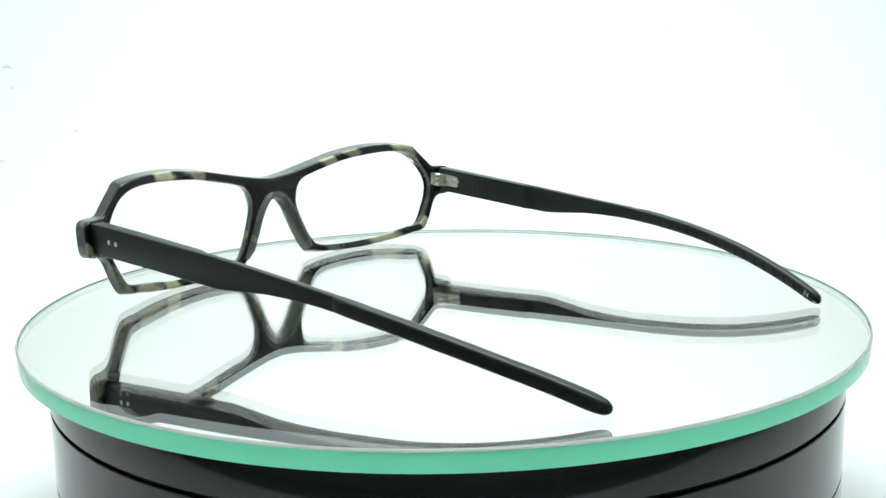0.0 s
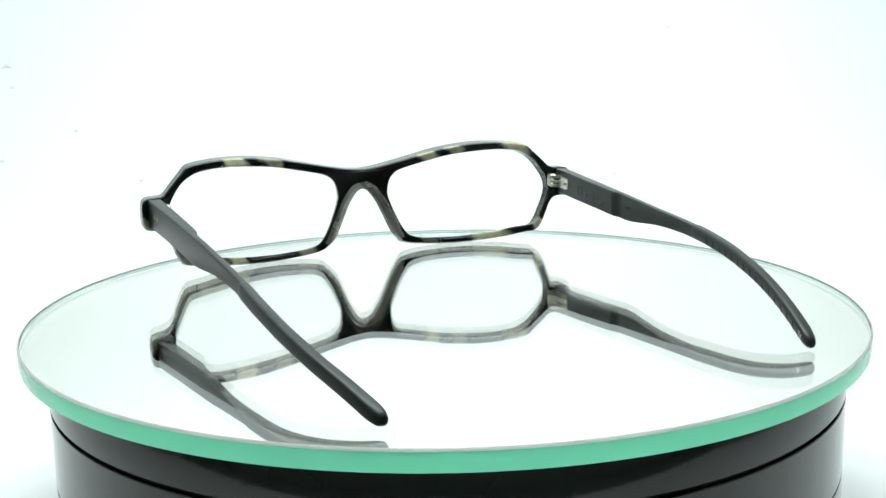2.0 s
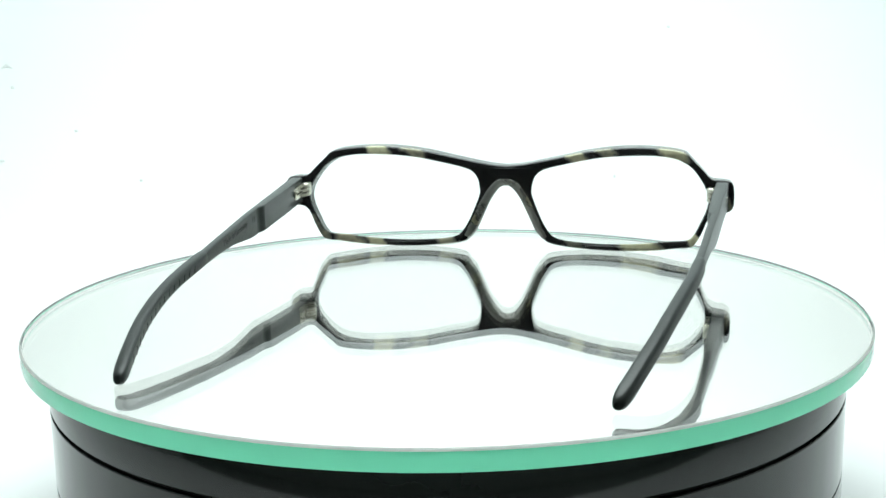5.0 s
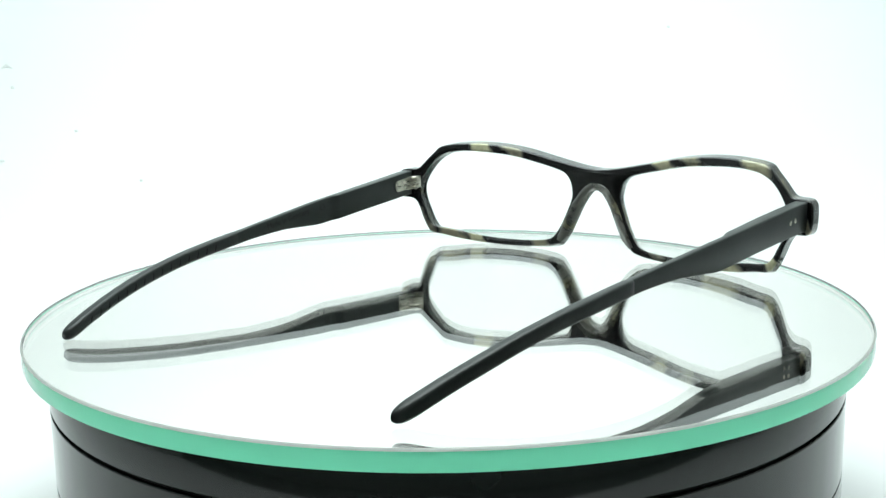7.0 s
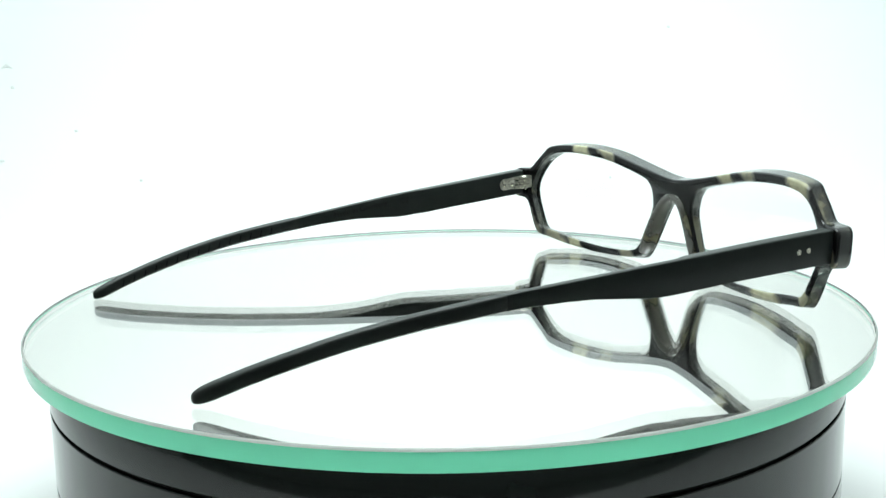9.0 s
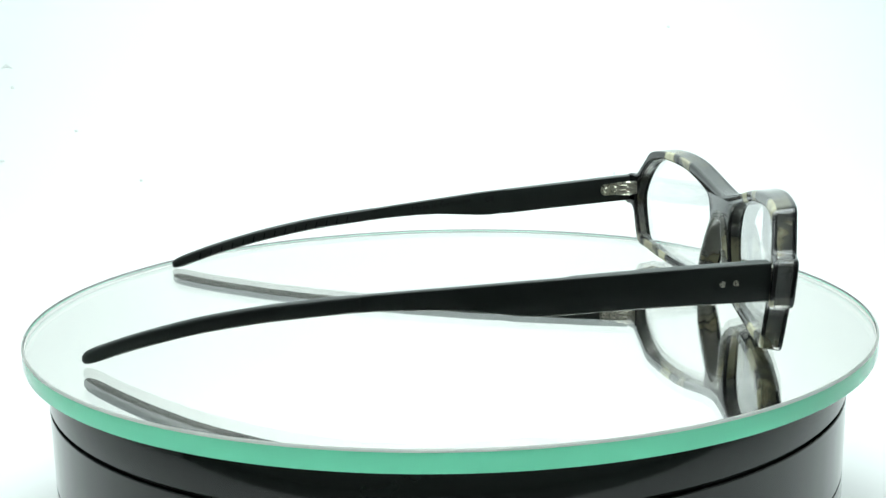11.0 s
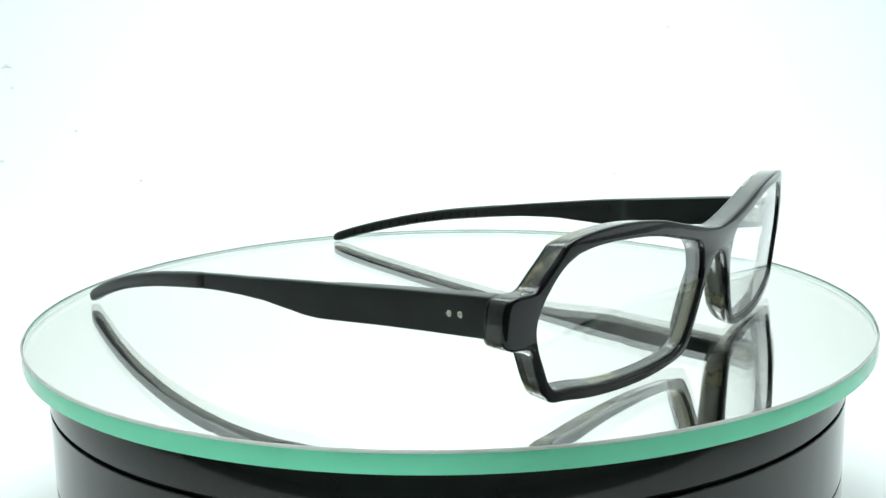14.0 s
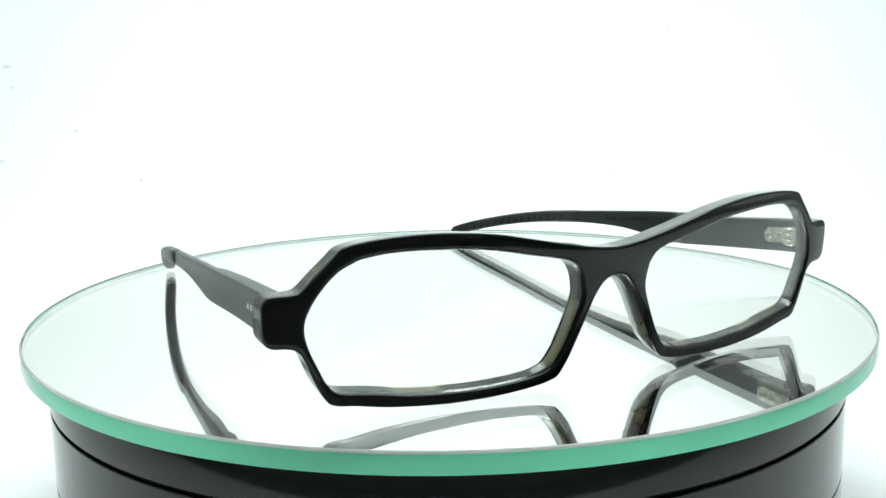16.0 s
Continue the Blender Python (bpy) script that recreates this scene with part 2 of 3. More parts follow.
# ---------------------------------------------------------------- turntable
def turntable():
    base = thing("turntable", "glossy black plastic motor turntable on white cloth", "turntable")
    R = 96.5
    body = [(0, -15.15), (R - 0.6, -15.15), (R - 0.15, -15.2), (R, -15.4), (R, -32.6), (R - 0.35, -32.8), (R - 0.35, -33.2), (R, -33.4), (R + 0.2, -56.5), (R - 0.8, -58.0), (0, -58.0)]
    part("body", lathe(bmesh.new(), [(r * MM, z * MM) for r, z in body]), DRUM, base)
    part("groove", lathe(bmesh.new(), [(0, -14.5 * MM), ((R - 1.0) * MM, -14.5 * MM), ((R - 1.0) * MM, -15.2 * MM), (0, -15.2 * MM)]), SEAM, base, "dark gap under the platter")
    platter = [(0, -4.5), (R - 1.0, -4.5), (R - 0.3, -4.8), (R, -5.4), (R, -14.1), (R - 0.3, -14.45), (R - 0.8, -14.55), (0, -14.55)]
    return base, part("platter", lathe(bmesh.new(), [(r * MM, z * MM) for r, z in platter]), DRUM, base, "glossy black turning platter")


DISC_R, DISC_T = 102.06, 4.4


def mirror_disc():
    disc = thing("mirror_disc", "round glass mirror with a green polished edge on the turntable", "mirror")
    b = 0.5
    prof = [(0, 0), (DISC_R - b - 30, 0), (DISC_R - b, 0), (DISC_R - 0.16, -0.19), (DISC_R, -b), (DISC_R, -DISC_T + b), (DISC_R - 0.12, -DISC_T + 0.14), (DISC_R - b, -DISC_T), (0, -DISC_T)]
    prof = [(r * MM, z * MM) for r, z in prof]
    for name, first, last, material, label in (("glass_face", 0, 2, GLASS, "clear polished glass"), ("ground_bevel", 2, 4, GROUND, "grey ground bevel of the glass"), ("glass_edge", 4, 7, EDGE, "green polished glass edge"), ("silvering", 7, 8, MIRROR, "mirror coating under the glass")):
        part(name, lathe(bmesh.new(), prof[first:last + 1], 256, (-0.18 * MM, 0.71 * MM)), material, disc, label, 20, False)
    return disc


# ---------------------------------------------------------------- eyeglasses
FRAME_DEEP = 4.9
# half outline of the front, from the top of the bridge outwards and back to the nose arch: x, z
OUTLINE = [(0, 26.2), (5, 26.7), (11.4, 27.9), (18.4, 29.4), (25.3, 30.9), (32.2, 31.9), (39, 32.4), (45.9, 32.3), (51.4, 31.8), (54.6, 31.0), (56.4, 29.3), (59.4, 26.3), (61.4, 24.2),
           (62.9, 23.6), (66.2, 23.5), (67.5, 23.0), (68.2, 21.8), (68.4, 19), (68.3, 16.2), (67.6, 14.8), (66.3, 14.2), (64.3, 14.1), (62.6, 13.5), (61.2, 11.7), (59.6, 7.7), (57.7, 4.1), (55.9, 2.9),
           (52.5, 2.5), (46.6, 1.5), (39, 0.8), (31.5, 0.5), (24.4, 0.7), (17.5, 1.3), (14, 2.0), (12.4, 2.8), (10.9, 5.5), (8.4, 10.9), (6.3, 15.4), (4.5, 18.4), (2.5, 20.4), (0, 21.1)]
OPENING = [(8.2, 18.8), (8.9, 22.2), (10.6, 24.4), (13.2, 25.6), (20.5, 27.4), (29, 29.1), (37.8, 29.9), (45, 30.1), (50.3, 29.6), (53.3, 28.7), (56.3, 26.8), (58.9, 23.6), (60.75, 19.9), (61.25, 16.8),
           (60.45, 13.5), (58.8, 9.8), (57.2, 6.7), (55.1, 5.1), (49.5, 4.4), (41, 3.1), (30, 2.5), (20.4, 2.9), (16, 3.7), (13.9, 5.2), (11.6, 8.9), (9.6, 13.5), (8.4, 16.8)]


def bend(x, z):
    """Depth of the front's outer face, which curves round the head and leans forward at the top."""
    return 73.3 - 9.7 * (x / 68.0) ** 2 + 0.085 * (z - 19.0)


def on_front(x, z, d):
    """A place d millimetres behind the outer face of the leaning front, which is thicker at the brow than below."""
    thick = 1.0 + 0.0125 * (z - 19.0) * max(0.0, 1 - 0.9 * (x / 60.0) ** 2)
    up, k = min(1.0, max(0.0, (z - 3.0) / 28.0)), d / FRAME_DEEP
    return to_glasses(x, bend(x, z) - d * thick, z + (1 - k) * (0.85 * up - 0.75) + k * (0.25 - 0.6 * up))


def to_glasses(x, y, z):
    return Vector(((x + CENTRE_X) * MM, y * MM, z * MM))


def plate(loops, thick, bevel):
    """A flat plate with holes and rounded edges; its outer face lies at depth 0."""
    data = bpy.data.curves.new("plate", "CURVE")
    data.dimensions, data.fill_mode = "2D", "BOTH"
    data.extrude, data.bevel_depth, data.bevel_resolution, data.offset = thick / 2 - bevel, bevel, 3, -bevel
    for loop in loops:
        s = data.splines.new("POLY")
        s.points.add(len(loop) - 1)
        s.use_cyclic_u = True
        for q, (x, z) in zip(s.points, loop):
            q.co = (x, z, 0, 1)
    ob = new("plate", data)
    me = bpy.data.meshes.new_from_object(ob.evaluated_get(bpy.context.evaluated_depsgraph_get()))
    bm = bmesh.new()
    bm.from_mesh(me)
    bpy.data.objects.remove(ob)
    bpy.data.meshes.remove(me)
    bmesh.ops.remove_doubles(bm, verts=bm.verts, dist=0.0005)
    for v in bm.verts:
        v.co.z = thick / 2 - v.co.z
    return bm


def layer(whole, first, last, thick):
    """The slice of the plate between two depths, closed and bent to the front's curve."""
    bm = whole.copy()
    for depth, sign in ((first, -1), (last, 1)):
        if 0 < depth < thick:
            cut = bmesh.ops.bisect_plane(bm, geom=bm.verts[:] + bm.edges[:] + bm.faces[:], plane_co=(0, 0, depth), plane_no=(0, 0, sign), clear_outer=True)
            edges = [e for e in cut["geom_cut"] if isinstance(e, bmesh.types.BMEdge)]
            bmesh.ops.triangle_fill(bm, edges=edges, use_beauty=True, normal=(0, 0, sign))
    for v in bm.verts:
        x, z = arch_flare(v.co.x, v.co.y, v.co.z)
        v.co = on_front(x, z, v.co.z)
    return bm


ARCH = [(12.4, 2.8), (10.9, 5.5), (8.4, 10.9), (6.3, 15.4), (4.5, 18.4), (2.5, 20.4), (0, 21.1)]


def gap_to(p, line):
    """Distance of a point from a line of points."""
    best = 99.0
    for a, b in zip(line, line[1:]):
        a, b = Vector(a), Vector(b)
        k = min(1.0, max(0.0, (p - a).dot(b - a) / (b - a).length_squared))
        best = min(best, (p - a.lerp(b, k)).length)
    return best


def arch_flare(x, z, d):
    """Towards the front the nose arch is narrower and the lens openings reach nearer to the nose: shifts the edges that lie along them."""
    p, front = Vector((abs(x), z)), max(0.0, 1 - d / FRAME_DEEP)
    share = max(0.0, 1 - gap_to(p, ARCH) / 1.6) * min(1.0, max(0.0, (z - 2.5) / 3.0)) * (0.25 + 0.4 * min(1.0, abs(x) / 6.0)) * front
    wide = max(0.0, 1 - gap_to(p, OPENING + OPENING[:1]) / 1.4) * min(1.0, max(0.0, (20 - p.x) / 6.0)) * 0.8 * front
    p += (Vector((0, 8)) - p).normalized() * share - Vector((wide, 0))
    # the brow reaches lower at the front
    p.y -= max(0.0, 1 - gap_to(p, OPENING + OPENING[:1]) / 1.4) * min(1.0, max(0.0, (z - 19.0) / 6.0)) * 0.75 * front
    return math.copysign(max(p.x, 0.0), x), p.y


def mirrored(points):
    return [(-x, z) for x, z in reversed(points)]


def front_loops():
    half = [tuple(p) for p in spline(OUTLINE, False, 4)]
    outer = half + mirrored(half)[1:-1]
    right = [tuple(p) for p in spline(OPENING, True, 4)]
    return outer, right, mirrored(right)


def nose_saddle():
    """The nose rest: one band along the nose opening, swelling to the back at its flanks."""
    half = [(12.0, 3.3), (10.7, 5.6), (8.3, 10.9), (6.2, 15.4), (4.4, 18.3), (2.4, 20.4), (0, 21.1)]
    line = spline(half + [(-x, z) for x, z in reversed(half[:-1])], False, 5)
    bm, rings = bmesh.new(), []
    n = len(line)
    for i, p in enumerate(line):
        d = (line[min(i + 1, n - 1)] - line[max(i - 1, 0)]).normalized()
        into = Vector((-d.y, d.x))
        if into.dot(Vector((0, 8)) - p) < 0:
            into = -into
        flank = min(1.0, abs(p.x) / 9.0)
        end = min(1.0, (p.y - 2.2) / 4.0)
        deep = 5.3 + 1.1 * flank * end
        rise = (1.15 - 0.1 * flank) * end + 0.1
        ring = []
        for u, y in ((0.1, 1.3), (rise - 0.15, 1.6), (rise, 2.2), (rise - 0.15, deep - 0.6), (rise * 0.5 - 0.15, deep - 0.1), (-0.6, deep), (-1.2, deep - 0.4), (-1.4, 4.7)):
            q = p + into * u
            ring.append(bm.verts.new(on_front(q.x, q.y, y)))
        rings.append(ring)
    for a, b in zip(rings, rings[1:]):
        for i in range(8):
            j = (i + 1) % 8
            bm.faces.new((a[i], a[j], b[j], b[i]))
    bm.faces.new(rings[0])
    bm.faces.new(rings[-1][::-1])
    return bm


def lens(side):
    """A thin clear lens that fills a rim."""
    loop = spline(OPENING, True, 3)
    centre = Vector((34, 16.5))
    bm, faces = bmesh.new(), []
    for depth in (0.7, 2.1):
        rings, rim = [], [Vector(arch_flare(p.x, p.y, depth)) for p in loop]
        for k in range(1, 11):
            s = k / 10 * 1.008
            rings.append([bm.verts.new(on_front(side * (centre.x + (p.x - centre.x) * s), centre.y + (p.y - centre.y) * s, depth)) for p in rim])
        mid = bm.verts.new(on_front(side * centre.x, centre.y, depth))
        n = len(loop)
        for i in range(n):
            j = (i + 1) % n
            bm.faces.new((mid, rings[0][i], rings[0][j]))
            for a, b in zip(rings, rings[1:]):
                bm.faces.new((a[i], b[i], b[j], a[j]))
        faces.append(rings[-1])
    a, b = faces
    for i in range(len(a)):
        j = (i + 1) % len(a)
        bm.faces.new((a[i], a[j], b[j], b[i]))
    return bm


# outer face of each temple: depth y and half width x
RIGHT_WAY = [(60, 67.0), (42, 65.1), (24, 63.6), (6, 61.8), (-10, 60.4), (-20, 59.4), (-32, 57.7), (-45, 55.0), (-58, 51.9), (-68, 48.8), (-75, 46.4), (-80, 44.6)]
LEFT_WAY = [(60, 66.8), (42, 65.4), (24, 64.2), (6, 63.0), (-10, 62.1), (-20, 61.5), (-32, 61.3), (-45, 60.4), (-58, 58.3), (-68, 55.7), (-75, 53.8), (-80, 52.3)]
TOP = [(60, 23.1), (34, 20.9), (12, 19.0), (0, 17.7), (-12, 16.5), (-23, 15.3), (-38, 13.3), (-52, 10.6), (-66, 6.9), (-75, 3.9), (-80, 2.0)]
LIFT = [(60, 0), (12, 0.1), (0, 0.3), (-12, 0.6), (-23, 0.85), (-38, 0.9), (-52, 0.8), (-66, 0.4), (-77, 0.0), (-80, 0)]
LIFT_RIGHT = [(60, 0.0), (34, 0.25), (12, 0.4), (0, 0.7), (-12, 1.0), (-23, 1.25), (-38, 1.25), (-52, 1.1), (-66, 0.6), (-77, 0.0), (-80, 0)]
TOP_OF = {1: [(y, z + curve_value(LIFT_RIGHT, y)) for y, z in TOP], -1: [(y, z - 0.8 * curve_value(LIFT, y)) for y, z in TOP]}
HEIGHT = [(60, 7.6), (34, 7.3), (18, 7.3), (15, 7.2), (12, 6.8), (6, 5.75), (0, 4.7), (-6, 4.1), (-12, 3.7), (-20, 3.35), (-60, 3.05), (-80, 2.95)]
THICK = [(60, 3.7), (42, 3.4), (22.5, 2.9), (20, 1.9), (-30, 1.9), (-80, 1.9)]


def smooth_table(table, y):
    """The table's value with its corners rounded."""
    return sum(curve_value(table, y + d) for d in (-4, -2, 0, 2, 4)) / 5


def arm_section(way, y, side, grow=0.0, thick=None, squeeze=1.0, round_by=0.45, out=0.0):
    """Corner points of a temple's cross-section at depth y."""
    xo = smooth_table(way, y) + out
    w = (thick if thick else curve_value(THICK, y)) + 2 * grow
    top, h = smooth_table(TOP_OF[side], y), curve_value(HEIGHT, y) + 2 * grow
    xm, zm = xo - (w - 2 * grow) / 2, top - (h - 2 * grow) / 2
    w, h = w * squeeze, h * squeeze
    r = min(round_by, w * 0.42, h * 0.42)
    pts = []
    for sx, sz, first in ((1, 1, 0), (-1, 1, 90), (-1, -1, 180), (1, -1, 270)):
        for a in (0, 30, 60, 90):
            t = radians(first + a)
            pts.append((xm + sx * (w / 2 - r) + r * math.cos(t), zm + sz * (h / 2 - r) + r * math.sin(t)))
    return [to_glasses(side * x, y, z) for x, z in pts]


def loft(bm, sections):
    rings = [[bm.verts.new(p) for p in s] for s in sections]
    n = len(rings[0])
    for a, b in zip(rings, rings[1:]):
        for i in range(n):
            j = (i + 1) % n
            bm.faces.new((a[i], a[j], b[j], b[i]))
    bm.faces.new(rings[0])
    bm.faces.new(rings[-1][::-1])
    return bm


def lettering(name, words, size, place, along, up, material, parent, label):
    """Raised print: words that run along one direction on a face."""
    data = bpy.data.curves.new(name, "FONT")
    data.body, data.size, data.extrude = words, size * MM, 0.02 * MM
    data.align_x, data.align_y = "CENTER", "CENTER"
    ob = new(name, data)
    me = bpy.data.meshes.new_from_object(ob.evaluated_get(bpy.context.evaluated_depsgraph_get()))
    bpy.data.objects.remove(ob)
    a = Vector(along).normalized()
    n = a.cross(Vector(up)).normalized()
    u = n.cross(a)
    m = Matrix.Translation(place) @ Matrix((a, u, n)).transposed().to_4x4()
    me.transform(m)
    me.materials.append(material)
    ob = new(name, me)
    ob.parent = parent
    return tagged(ob, label)


def inner_face(way, side, y, drop, lift=0.06, thick=None):
    """A place on the inner face of a temple, drop millimetres under its top edge."""
    w = thick if thick else curve_value(THICK, y)
    return to_glasses(side * (smooth_table(way, y) - w - lift), y, smooth_table(TOP_OF[side], y) - drop)


def outer_face(way, side, y, drop, lift=0.0):
    return to_glasses(side * (smooth_table(way, y) + lift), y, smooth_table(TOP_OF[side], y) - drop)


SLEEVE = -20.0


def temple(glasses, side, way):
    ys = [59.0, 58.4, 55, 50, 44, 38, 32, 27, 23, 22.5, 21.6, 20.8, 20, 18, 16, 14, 12, 9, 6, 3, 0, -3, -6, -9, -12, -16, SLEEVE - 6]
    arm = part("temple", loft(bmesh.new(), [arm_section(way, y, side) for y in ys]), MATTE, glasses, "matte black flat temple arm", 30)
    # one sleeve is a little shorter
    short = 0.9 if side > 0 else 0.0
    ys = [SLEEVE + 0.9, SLEEVE, SLEEVE - 1.5] + [-24 - (3 - short / 17) * i for i in range(18)]
    grow = [0.05, 0.25, 0.33] + [0.35] * 18
    sections = [arm_section(way, y, side, g * 0.25, 1.9 + g * 1.9 + 0.3 * max(0, (-40 - y) / 40), 1.0, 0.8, 0.5 * g / 0.35) for y, g in zip(ys, grow)]
    for y, s in ((-76.5, 0.97), (-77.5, 0.88), (-78.2, 0.72), (-78.6, 0.45)):
        sections.append(arm_section(way, y + short, side, 0.08, 2.85, s, 0.95, 0.5))
    sleeve = part("sleeve", loft(bmesh.new(), sections), RUBBER, arm, "soft black rubber end sleeve", 40)
    for i in range(15):
        y = -27 - 3.1 * i
        a, b = inner_face(way, side, y, 1.1, -0.03, 2.12 + 0.3 * max(0, (-40 - y) / 40)), inner_face(way, side, y - 0.5, 2.8, -0.03, 2.12 + 0.3 * max(0, (-40 - y) / 40))
        part("rib", rod(bmesh.new(), a, b, 0.15 * MM, 6), DARK_INK, sleeve)
    # two rivets that show on the outer face
    for y in (52.6, 50.1):
        p = outer_face(way, side, y, 3.55, -0.5)
        q = outer_face(way, side, y, 3.55, 0.05)
        part("rivet", rod(bmesh.new(), p, q, 0.62 * MM, 20, 0.04 * MM), NICKEL, arm, "round metal rivet head")
    # hinge: a plate with round end on the temple, two screws, knuckles and the frame leaf
    p0, p1 = inner_face(way, side, 51.6, 3.6, 0.0), inner_face(way, side, 58.0, 3.6, 0.0)
    ahead = (p1 - p0).normalized()
    inward = Vector((-side, 0, 0))
    bm = bmesh.new()
    outline = []
    for i in range(13):
        t = math.pi * (0.5 + i / 12)
        outline.append((1.55 * math.cos(t), 1.75 * math.sin(t)))
    outline += [(4.0, -1.75), (4.0, 1.75)]
    low = [bm.verts.new(p0 + ahead * (u * MM) + Vector((0, 0, v * MM))) for u, v in outline]
    high = [bm.verts.new(v.co + inward * 0.45 * MM) for v in low]
    bm.faces.new(high)
    for i in range(len(low)):
        j = (i + 1) % len(low)
        bm.faces.new((low[i], low[j], high[j], high[i]))
    leaf = part("hinge_leaf", bm, NICKEL, arm, "nickel hinge leaf")
    for u in (0.2, 3.2):
        c = p0 + ahead * u * MM + inward * 0.4 * MM
        part("screw", rod(bmesh.new(), c, c + inward * 0.35 * MM, 0.75 * MM, 16, 0.15 * MM), NICKEL, leaf)
        part("recess", rod(bmesh.new(), c + inward * 0.3 * MM, c + inward * 0.37 * MM, 0.34 * MM, 12), MARK, leaf)
    pin = p0 + ahead * 7.0 * MM + inward * 1.3 * MM
    for k in range(3):
        # three prongs swell from the leaf to the knuckles
        c, bm = p0 + Vector((0, 0, (-1.42 + 1.42 * k) * MM)), bmesh.new()
        rings = []
        for u, low, high in ((3.6, 0.0, 0.5), (4.2, 0.0, 0.95), (5.2, 0.1, 1.7), (6.2, 0.2, 2.2), (7.2, 0.4, 2.4)):
            q = c + ahead * u * MM
            rings.append([bm.verts.new(q + inward * w * MM + Vector((0, 0, z * MM))) for w, z in ((low, -0.46), (high - 0.12, -0.46), (high, -0.3), (high, 0.3), (high - 0.12, 0.46), (low, 0.46))])
        for a, b in zip(rings, rings[1:]):
            for i in range(6):
                j = (i + 1) % 6
                bm.faces.new((a[i], a[j], b[j], b[i]))
        bm.faces.new(rings[0][::-1])
        bm.faces.new(rings[-1])
        part("prong", bm, NICKEL, leaf)
    for k in range(3):
        z = (-2.05 + 1.42 * k) * MM
        part("knuckle", rod(bmesh.new(), pin + Vector((0, 0, z)), pin + Vector((0, 0, z + 1.22 * MM)), 1.25 * MM, 20, 0.25 * MM), NICKEL, leaf)
    bm = bmesh.new()
    c = pin + ahead * 1.2 * MM
    block(bm, c.x - 1.1 * MM, c.x + 1.1 * MM, c.y - 0.6 * MM, c.y + 1.2 * MM, c.z - 1.9 * MM, c.z + 1.9 * MM, 0.35 * MM)
    part("frame_leaf", bm, NICKEL, leaf)
    return arm, sleeve


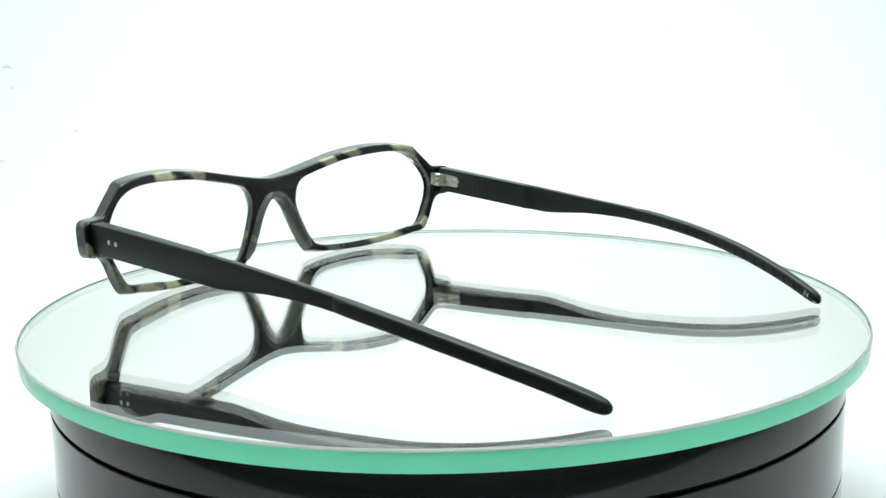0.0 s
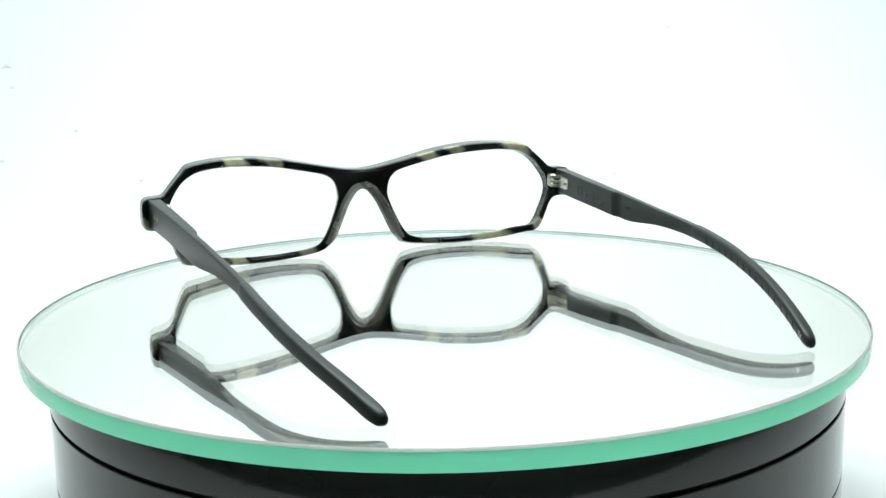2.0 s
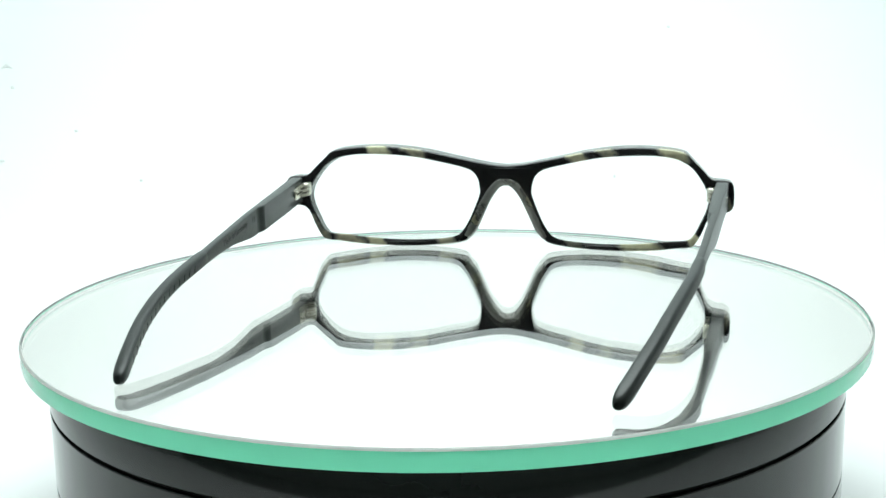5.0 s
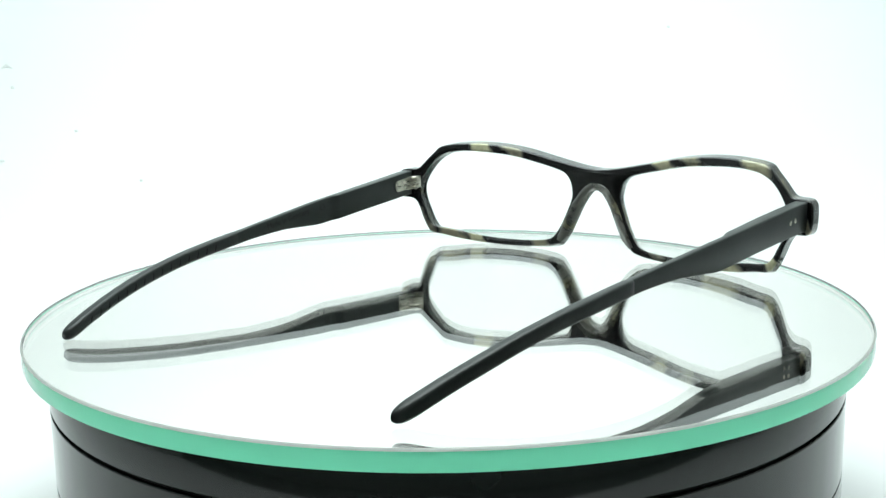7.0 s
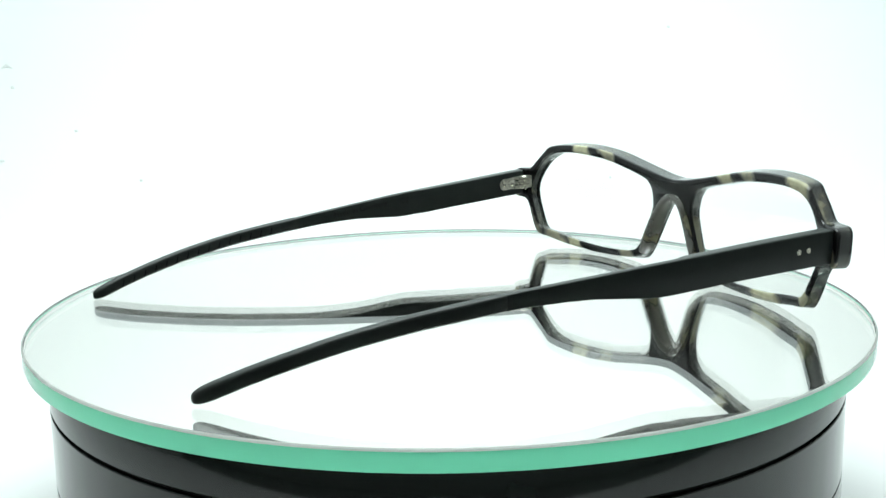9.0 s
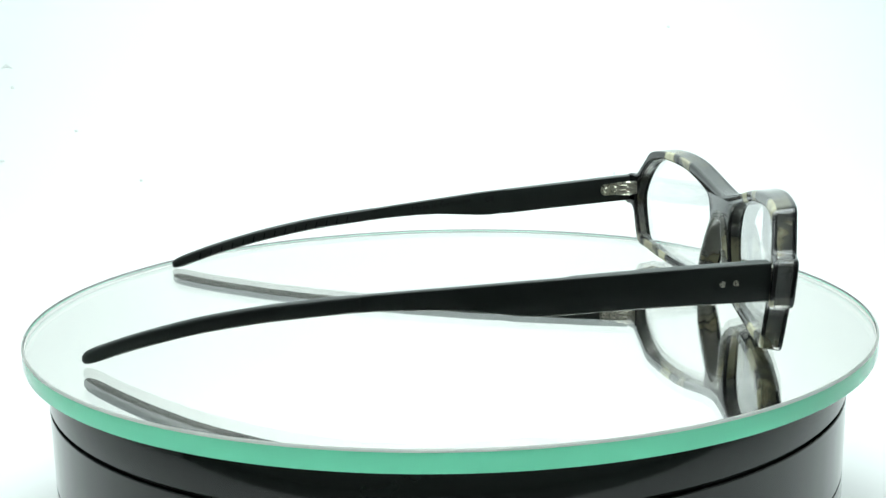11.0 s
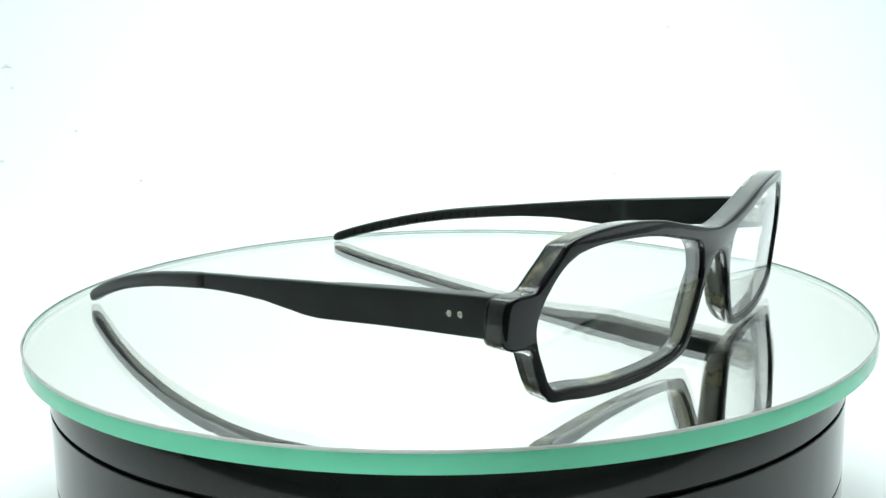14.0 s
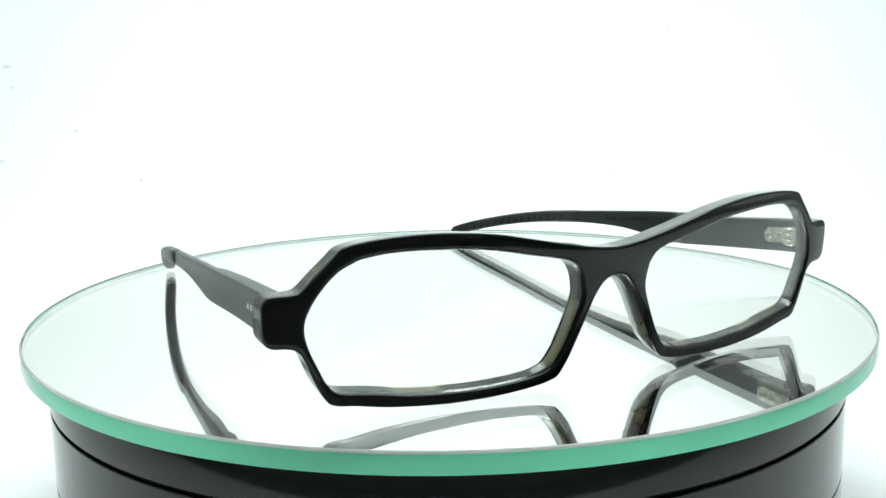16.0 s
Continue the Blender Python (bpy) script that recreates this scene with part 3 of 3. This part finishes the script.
def eyeglasses():
    g = thing("eyeglasses", "black and horn rimmed eyeglasses with open matte temples on the mirror", "eyeglasses")
    loops = front_loops()
    whole = plate(loops, FRAME_DEEP, 0.55)
    part("front_layer", layer(whole, 0.0, 1.0, FRAME_DEEP), ACETATE, g, "glossy black front of the frame", 50)
    part("middle_layer", layer(whole, 1.01, 3.99, FRAME_DEEP), PAD_HORN, g, "smoky middle of the frame", 50)
    part("horn_layer", layer(whole, 4.0, FRAME_DEEP, FRAME_DEEP), HORN, g, "dark horn back of the frame with cream streaks", 50)
    whole.free()
    part("nose_saddle", nose_saddle(), SADDLE, g, "smoky translucent nose rest", 60)
    for side, way in ((1, RIGHT_WAY), (-1, LEFT_WAY)):
        part("lens", lens(side), LENS, g, "clear plain lens", 30)
        arm, sleeve = temple(g, side, way)
        if side < 0:
            lettering("print", "Made in Germany", 2.5, inner_face(way, side, 1.2, 1.9), inner_face(way, side, 8, 1.9) - inner_face(way, side, -6, 1.9), (0, 0, 1), PRINT, arm, "small dark words on the inner face")
            lettering("print", "CE", 2.3, inner_face(way, side, 16, 2.4), inner_face(way, side, 18, 2.4) - inner_face(way, side, 14, 2.4), (0, 0, 1), PRINT, arm, "small dark mark on the inner face")
        else:
            lettering("print", "74", 1.8, inner_face(way, side, -74.2, 1.6, 0.16, 2.45), inner_face(way, side, -76, 1.6) - inner_face(way, side, -72, 1.6), (0, 0, 1), PALE_INK, sleeve, "small pale number by the tip")
            # a pressed mark of strokes, and a line of tiny words
            strokes = ((43.2, 3.8, 0.4, 2.6), (41.0, 3.8, 0.4, 2.6), (42.1, 2.7, 2.6, 0.4), (42.1, 4.9, 2.6, 0.4), (38.0, 3.8, 0.4, 2.6), (36.9, 3.8, 1.8, 0.4), (33.6, 3.8, 0.4, 2.6),
                       (32.5, 2.7, 2.2, 0.4), (32.5, 3.8, 1.8, 0.4), (30.4, 3.9, 0.4, 2.4), (28.3, 5.0, 4.4, 0.4))
            for y, drop, long, high in strokes:
                c = inner_face(way, side, y, drop, 0.0)
                part("mark", block(bmesh.new(), c.x - 0.08 * MM, c.x + 0.08 * MM, c.y - long / 2 * MM, c.y + long / 2 * MM, c.z - high / 2 * MM, c.z + high / 2 * MM), MARK, arm)
            c = inner_face(way, side, 13, 3.0, 0.0)
            part("mark", block(bmesh.new(), c.x - 0.05 * MM, c.x + 0.05 * MM, c.y - 2.6 * MM, c.y + 2.6 * MM, c.z - 0.5 * MM, c.z + 0.5 * MM), MARK, arm)
    return g


table_base, platter = turntable()
disc = mirror_disc()
glasses = eyeglasses()


# ---------------------------------------------------------------- dust
def speck(way_x, way_z, size):
    """A grey speck on the cloth, in the direction from the camera to (way_x, way_z) in the plane y = 0.4495."""
    way = Vector((way_x, 0.4495, way_z)) - EYE
    t = 1.0
    for _ in range(30):
        p = EYE + way * t
        rise = min(max(FLOOR_Z + 0.2 - p.z, 0.0), 0.2)
        t = (0.25 + math.sqrt(0.04 - rise * rise) - 0.0012 - EYE.y) / way.y
    p = EYE + way * t
    bm = bmesh.new()
    bmesh.ops.create_icosphere(bm, subdivisions=2, radius=1.0)
    for v in bm.verts:
        v.co = p + Vector((v.co.x * size[0], v.co.y * 0.0004, v.co.z * size[1])) + Vector((0, 0, -abs(v.co.x) * size[2]))
    tagged(new("speck", finish(bm, "speck", DUST)), "tiny grey dust speck on the white backdrop", "speck", "specks on the backdrop")


DUST = principled("grey_dust", (0.80, 0.81, 0.80), 0.9)
for place in ((-0.2824, 0.0516, (0.0045, 0.0011, 0.003)), (-0.2801, 0.037, (0.0012, 0.0012, 0)), (-0.2006, -0.0257, (0.0011, 0.0011, 0)), (-0.2409, 0.0079, (0.0012, 0.0009, 0)),
              (0.1469, 0.0682, (0.0012, 0.0010, 0)), (0.1131, -0.0266, (0.0008, 0.0011, 0)), (-0.2914, -0.0113, (0.0015, 0.0013, 0))):
    speck(*place)


# ---------------------------------------------------------------- what moves
def motions():
    """Platter, disc and eyeglasses turn together, clockwise from above, at an even speed."""
    turn = [(t, pose(0, 0, 0, 0, 0, -(50.3735 + 12.48909 * (t - 8)))) for t in range(17)]
    walk(platter, turn)
    walk(disc, turn)
    walk(glasses, turn)


motions()
